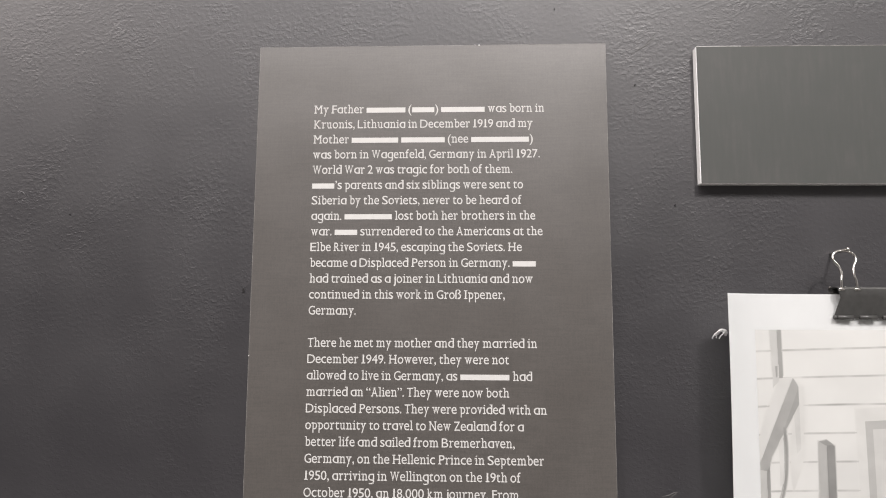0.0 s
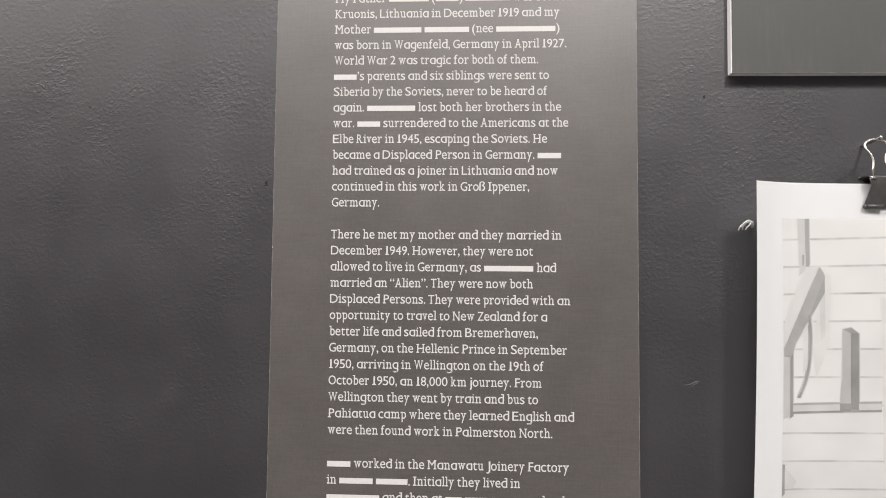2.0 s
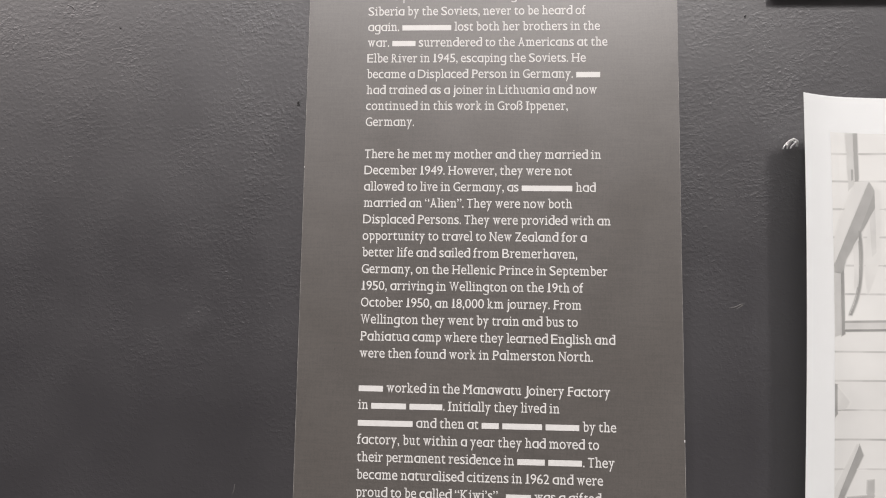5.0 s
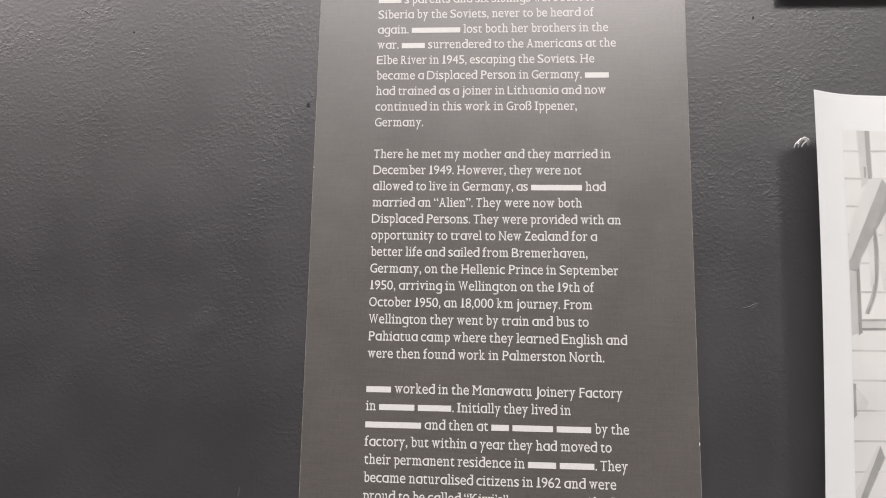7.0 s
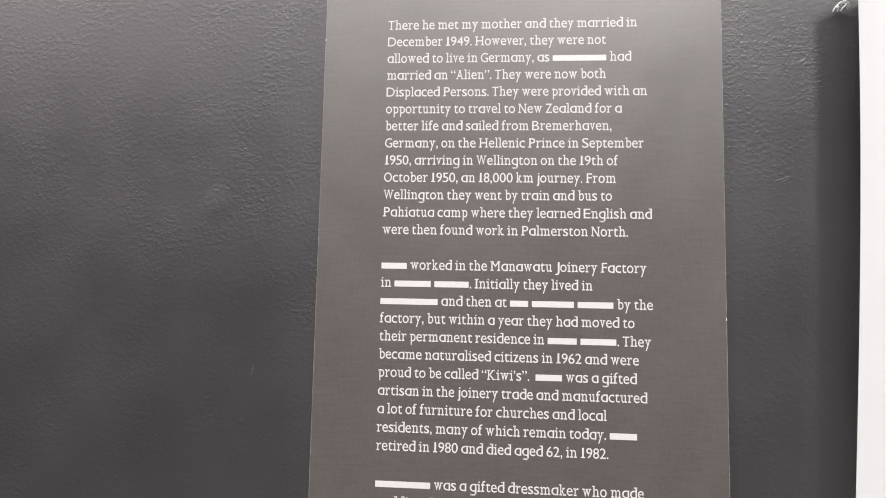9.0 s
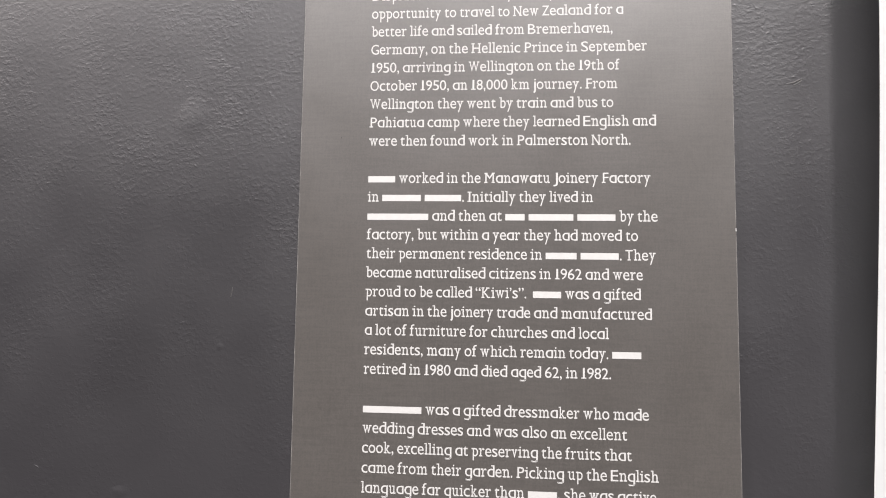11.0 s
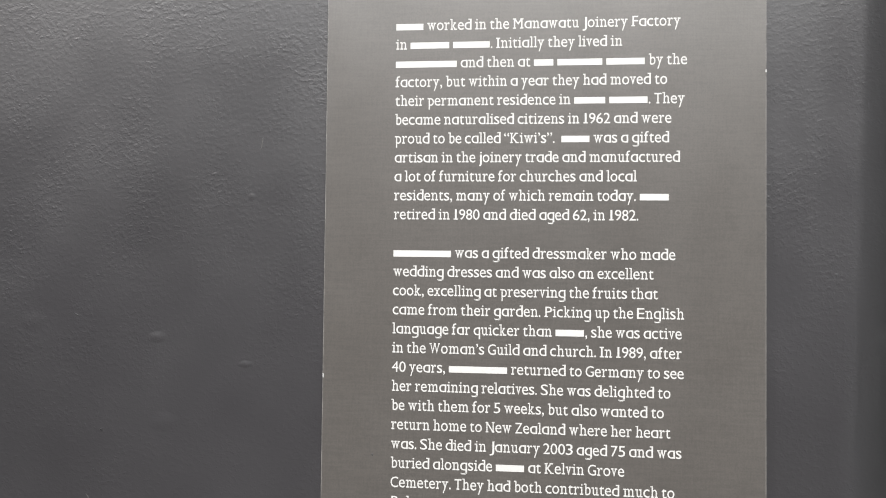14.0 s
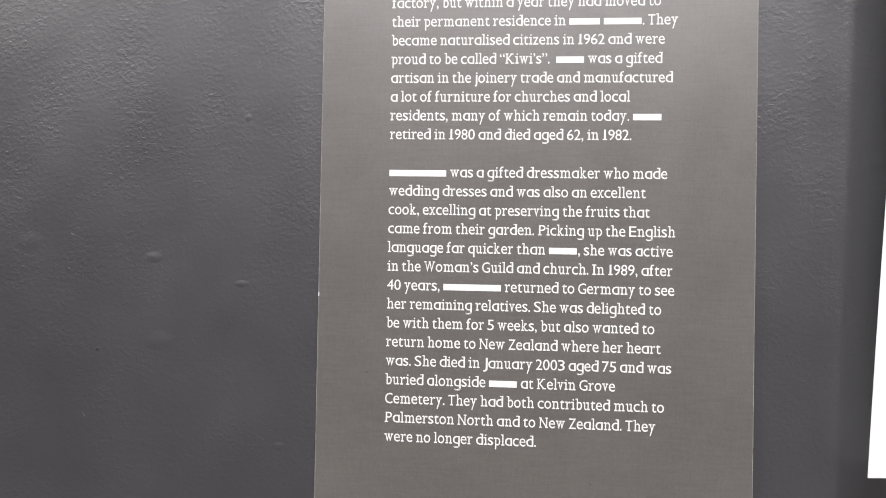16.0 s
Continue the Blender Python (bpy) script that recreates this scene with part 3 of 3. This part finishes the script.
    shape("printed_plank", 0.565, 5, (11.4, 22.6), (17.7, 22.3), (1.3, 58.4), (0.3, 60.0), (0.3, 49.0), (3.4, 41.0), blur=1.1, vary=0.06, sx=60, sz=30)
    shape("printed_plank_edge", 0.355, 6, (17.8, 22.6), (20.2, 26.5), (20.2, 34.6), (5.8, 58.4), (4.2, 64.6), (0.4, 64.0), (0.4, 60.5), blur=0.9, vary=0.12)
    shape("printed_plank_shade", 0.315, 7, (20.0, 27.5), (20.2, 34.6), (13.0, 46.6), (12.4, 46.0), blur=0.6, vary=0.1)
    shape("printed_post", 0.47, 4, (0.3, 64.5), (3.4, 64.6), (3.4, 91.6), (0.3, 92.6), blur=0.9)
    shape("printed_post_edge", 0.3, 6, (3.5, 64.6), (4.9, 62.6), (4.9, 91.4), (3.5, 92.4), blur=0.9, vary=0.2)
    stroke("printed_strap", 0.3, 8, [(12.6, 45.1), (13.2, 55.2), (12.6, 66.7), (10.9, 75.4), (7.8, 83.0)], 0.55, blur=0.9, vary=0.15)
    shape("printed_rail", 0.51, 2, (4.9, 86.0), (46.5, 85.0), (46.5, 89.6), (4.9, 90.6), blur=0.9, vary=0.08)
    shape("printed_rail_line", 0.35, 3, (4.9, 85.9), (46.5, 84.9), (46.5, 85.7), (4.9, 86.7), blur=0.6, vary=0.2)
    shape("printed_rail_line", 0.27, 3, (4.9, 89.6), (46.5, 88.6), (46.5, 89.5), (4.9, 90.5), blur=0.6, vary=0.2)
    shape("printed_stub", 0.4, 5, (28.6, 51.6), (32.3, 51.2), (32.2, 86.0), (27.3, 86.0), (28.4, 74.0), blur=1.0)
    shape("printed_stub_edge", 0.25, 6, (32.4, 51.4), (35.9, 53.6), (35.9, 88.6), (32.3, 88.6), blur=1.0, vary=0.15)
    shape("printed_stub_foot", 0.26, 6, (27.1, 85.8), (32.3, 85.8), (32.3, 89.0), (27.1, 89.0), blur=1.0, vary=0.15)
    shape("printed_stub_top", 0.3, 7, (28.7, 51.6), (32.3, 50.9), (35.7, 53.2), (31.8, 53.4), blur=0.6)
    shape("printed_door_frame", 0.575, 4, (46.7, 37.0), (84.0, 34.5), (84.0, 118.0), (47.6, 113.0), blur=1.0, vary=0.05)
    shape("printed_door", 0.42, 5, (50.8, 42.4), (80.0, 40.6), (80.0, 117.0), (51.6, 110.5), blur=1.0, vary=0.08)
    shape("printed_door_panel", 0.52, 6, (54.2, 46.0), (77.0, 44.6), (77.0, 114.0), (54.8, 106.0), blur=1.0, vary=0.08)
    shape("printed_post", 0.29, 3, (0.2, 113.6), (1.3, 113.8), (1.3, 126.6), (0.2, 128.0), blur=0.6, vary=0.2)
    shape("printed_grey_patch", 0.53, 2, (1.3, 114.6), (6.6, 121.5), (5.0, 124.6), (1.3, 124.8), blur=1.3, vary=0.1)
    shape("printed_plank", 0.525, 4, (10.6, 140.0), (11.6, 139.8), (1.0, 164.0), (0.3, 165.0), (0.3, 158.0), blur=1.1, vary=0.08)
    shape("printed_plank_edge", 0.3, 5, (11.5, 139.8), (13.1, 144.4), (3.6, 164.0), (0.3, 170.0), (0.3, 165.0), (1.4, 163.4), blur=0.9, vary=0.15)
    shape("printed_post", 0.31, 4, (3.6, 164.0), (5.0, 162.0), (5.0, 175.0), (3.6, 176.0), blur=1.0, vary=0.15)
    shape("printed_bench", 0.35, 4, (5.8, 162.6), (18.0, 161.6), (18.0, 169.6), (5.8, 171.0), blur=1.1, vary=0.2)
    shape("printed_bench_gap", 0.13, 5, (6.4, 164.2), (8.6, 163.8), (9.4, 170.6), (7.2, 171.0), blur=0.6, vary=0.3)
    shape("printed_bench_gap", 0.13, 5, (11.8, 163.2), (18.0, 164.2), (18.0, 168.4), (12.4, 168.8), blur=0.6, vary=0.3)
    shape("printed_bottle", 0.39, 4, (15.2, 155.4), (18.0, 155.0), (18.0, 162.0), (14.8, 162.4), blur=1.1, vary=0.1)
    shape("printed_step", 0.62, 6, (7.6, 171.0), (13.6, 170.4), (11.4, 182.0), (4.6, 182.0), blur=0.9, vary=0.05)
    shape("printed_step_edge", 0.33, 7, (0.3, 183.0), (30.0, 182.6), (30.0, 184.8), (0.3, 185.2), blur=1.1, vary=0.15)
    return photo


photograph()


# ---- the binder clip and its nail ----
def binder_clip(x, y, z):
    clip = tagged(new("binder_clip"), "black steel binder clip with nickel wire handles, holding the photograph", "binder clip")
    clip.location = (x, y, z)
    half, deep = 0.0152, 0.0142
    bm = bmesh.new()
    # a folded sheet: spine above, two jaws that close on the paper, ends flared
    prof = [(-0.0011, -deep), (-0.0016, -deep * 0.9), (-0.0042, -0.003), (-0.0052, 0.0012), (-0.0048, 0.0024), (0.0, 0.0028), (0.0048, 0.0024), (0.0052, 0.0012), (0.0042, -0.003), (0.0016, -deep * 0.9), (0.0011, -deep)]
    rows = []
    for inset in (0.0, 0.0004):
        cols = []
        for i in range(9):
            s = -1 + i / 4
            col = []
            for py, pz in prof:
                k = 1.0 + 0.10 * max(0, (pz + 0.003) / 0.005) + 0.24 * max(0, (-pz - 0.003) / deep)
                col.append(bm.verts.new((s * half * k, py * (1 - inset / 0.005), pz - (inset if pz > 0 else 0))))
            cols.append(col)
        rows.append(cols)
    for cols in rows:
        for i in range(8):
            for j in range(len(prof) - 1):
                bm.faces.new((cols[i][j], cols[i + 1][j], cols[i + 1][j + 1], cols[i][j + 1])).smooth = j not in (0, 9)
    a, b = rows
    for j in range(len(prof) - 1):
        for i in (0, 8):
            bm.faces.new((a[i][j], a[i][j + 1], b[i][j + 1], b[i][j]))
    for i in range(8):
        for j in (0, len(prof) - 1):
            bm.faces.new((a[i][j], a[i + 1][j], b[i + 1][j], b[i][j]))
    part("body", bm, BLACK, clip, "black enamelled spring body")
    # the lower lip rolled into short barrels, with gaps where the folded handle passes
    wide = half * 1.19
    for a, b in ((-1.0, -0.94), (-0.90, -0.44), (-0.24, 0.24), (0.44, 0.90), (0.94, 1.0)):
        lip = tube([(k * wide, -0.0018, -deep + 0.0003) for k in (a, (a + b) / 2, b)], 0.0012, 10)
        part("rolled_lip", lip, BLACK, clip)
    # the upright handle: wide loop, narrow neck, feet in the lips of the spine
    keys = [(a * 0.86 - 0.0108, b, c * 0.86 + 0.0026) for a, b, c in [(-0.0048, -0.0046, -0.0018), (-0.0047, -0.0050, 0.0030), (-0.0038, -0.0044, 0.0078), (-0.0047, -0.0034, 0.0130), (-0.0070, -0.0024, 0.0170), (-0.0066, -0.0016, 0.0205), (-0.0034, -0.0010, 0.0228), (0.0, -0.0008, 0.0233),
            (0.0034, -0.0010, 0.0228), (0.0066, -0.0016, 0.0205), (0.0070, -0.0024, 0.0170), (0.0047, -0.0034, 0.0130), (0.0038, -0.0044, 0.0078), (0.0047, -0.0050, 0.0030), (0.0048, -0.0046, -0.0018)]]
    part("wire_handle", tube(curve_points(keys, 5), 0.00072, 10), STEEL, clip, "bright nickel wire handle")
    keys = [(kx * 1.02, 0.0050 + 0.0022 * (1 - max(kz, 0) / 0.0233) * 0.3, 0.0040 - kz * 0.72) for kx, ky, kz in keys]
    part("wire_handle", tube(curve_points(keys, 5), 0.00072, 10), STEEL, clip, "bright nickel wire handle folded behind the paper")
    for sx in (-1, 1):
        foot = tube([(sx * 0.0041 - 0.0108 + d, -0.0049, 0.0012) for d in (-0.0015, -0.0005, 0.0005, 0.0015)], 0.0008, 10)
        part("handle_foot", foot, STEEL, clip)
    return clip


binder_clip(0.2288, -0.0140, 1.4305)
nail = tagged(new("nail"), "small steel nail in the wall behind the clip handle", "nail")
nail.location = (0.2200, 0, 1.4528)
part("shank", tube([(0, 0.01, 0.0), (0, -0.004, 0.0004), (0, -0.0165, 0.0010)], 0.0008, 10), STEEL, nail)
part("head", tube([(0, -0.0160, 0.0010), (0, -0.0168, 0.0010), (0, -0.0174, 0.0010)], lambda t: 0.0011 if t < 0.9 else 0.0008, 12), STEEL, nail, "round nail head")


# ---- the twist of wire at the photograph's side ----
def wire_twist(x, y, z):
    twist = tagged(new("wire_twist"), "small crumpled twist of bright wire beside the photograph", "wire")
    twist.location = (x, y, z)
    mm = 0.001
    strands = (
        [(5.0, 2.0, 0.6), (2.4, 0.0, 1.2), (0.0, -1.0, 1.8), (-2.4, -0.6, 0.6), (-3.8, 0.0, -1.4), (-4.0, 0.4, -2.6)],
        [(4.6, 1.5, 2.0), (2.2, 0.0, 2.8), (0.2, 0.6, 2.4), (-1.2, 1.0, 0.0), (-1.6, 1.0, -2.2)],
        [(3.6, 1.5, -0.8), (2.8, 0.0, 1.6), (1.2, -0.4, 3.0), (-0.6, -0.4, 1.0), (-2.6, 0.0, 0.2), (-3.2, 0.4, -0.8)],
        [(4.8, 1.5, 1.2), (3.0, -0.4, 2.2), (1.6, -0.8, 0.4), (0.2, -0.6, -1.0), (-0.4, 0.0, -2.4)],
        [(4.4, 2.0, -0.6), (3.2, -0.8, 0.8), (1.4, -1.2, 2.4), (-1.4, -1.0, 1.6), (-2.8, -0.4, -0.8)],
        [(0.6, 6.0, -0.6), (0.4, 2.5, 0.4), (0.2, 0.4, 1.4), (0.8, -0.6, 2.0)],
    )
    for s in strands:
        part("strand", tube(curve_points([(a * mm, b * mm, c * mm) for a, b, c in s], 5), 0.00036, 6), GLINT, twist)


wire_twist(0.1535, -0.0045, 1.4070)
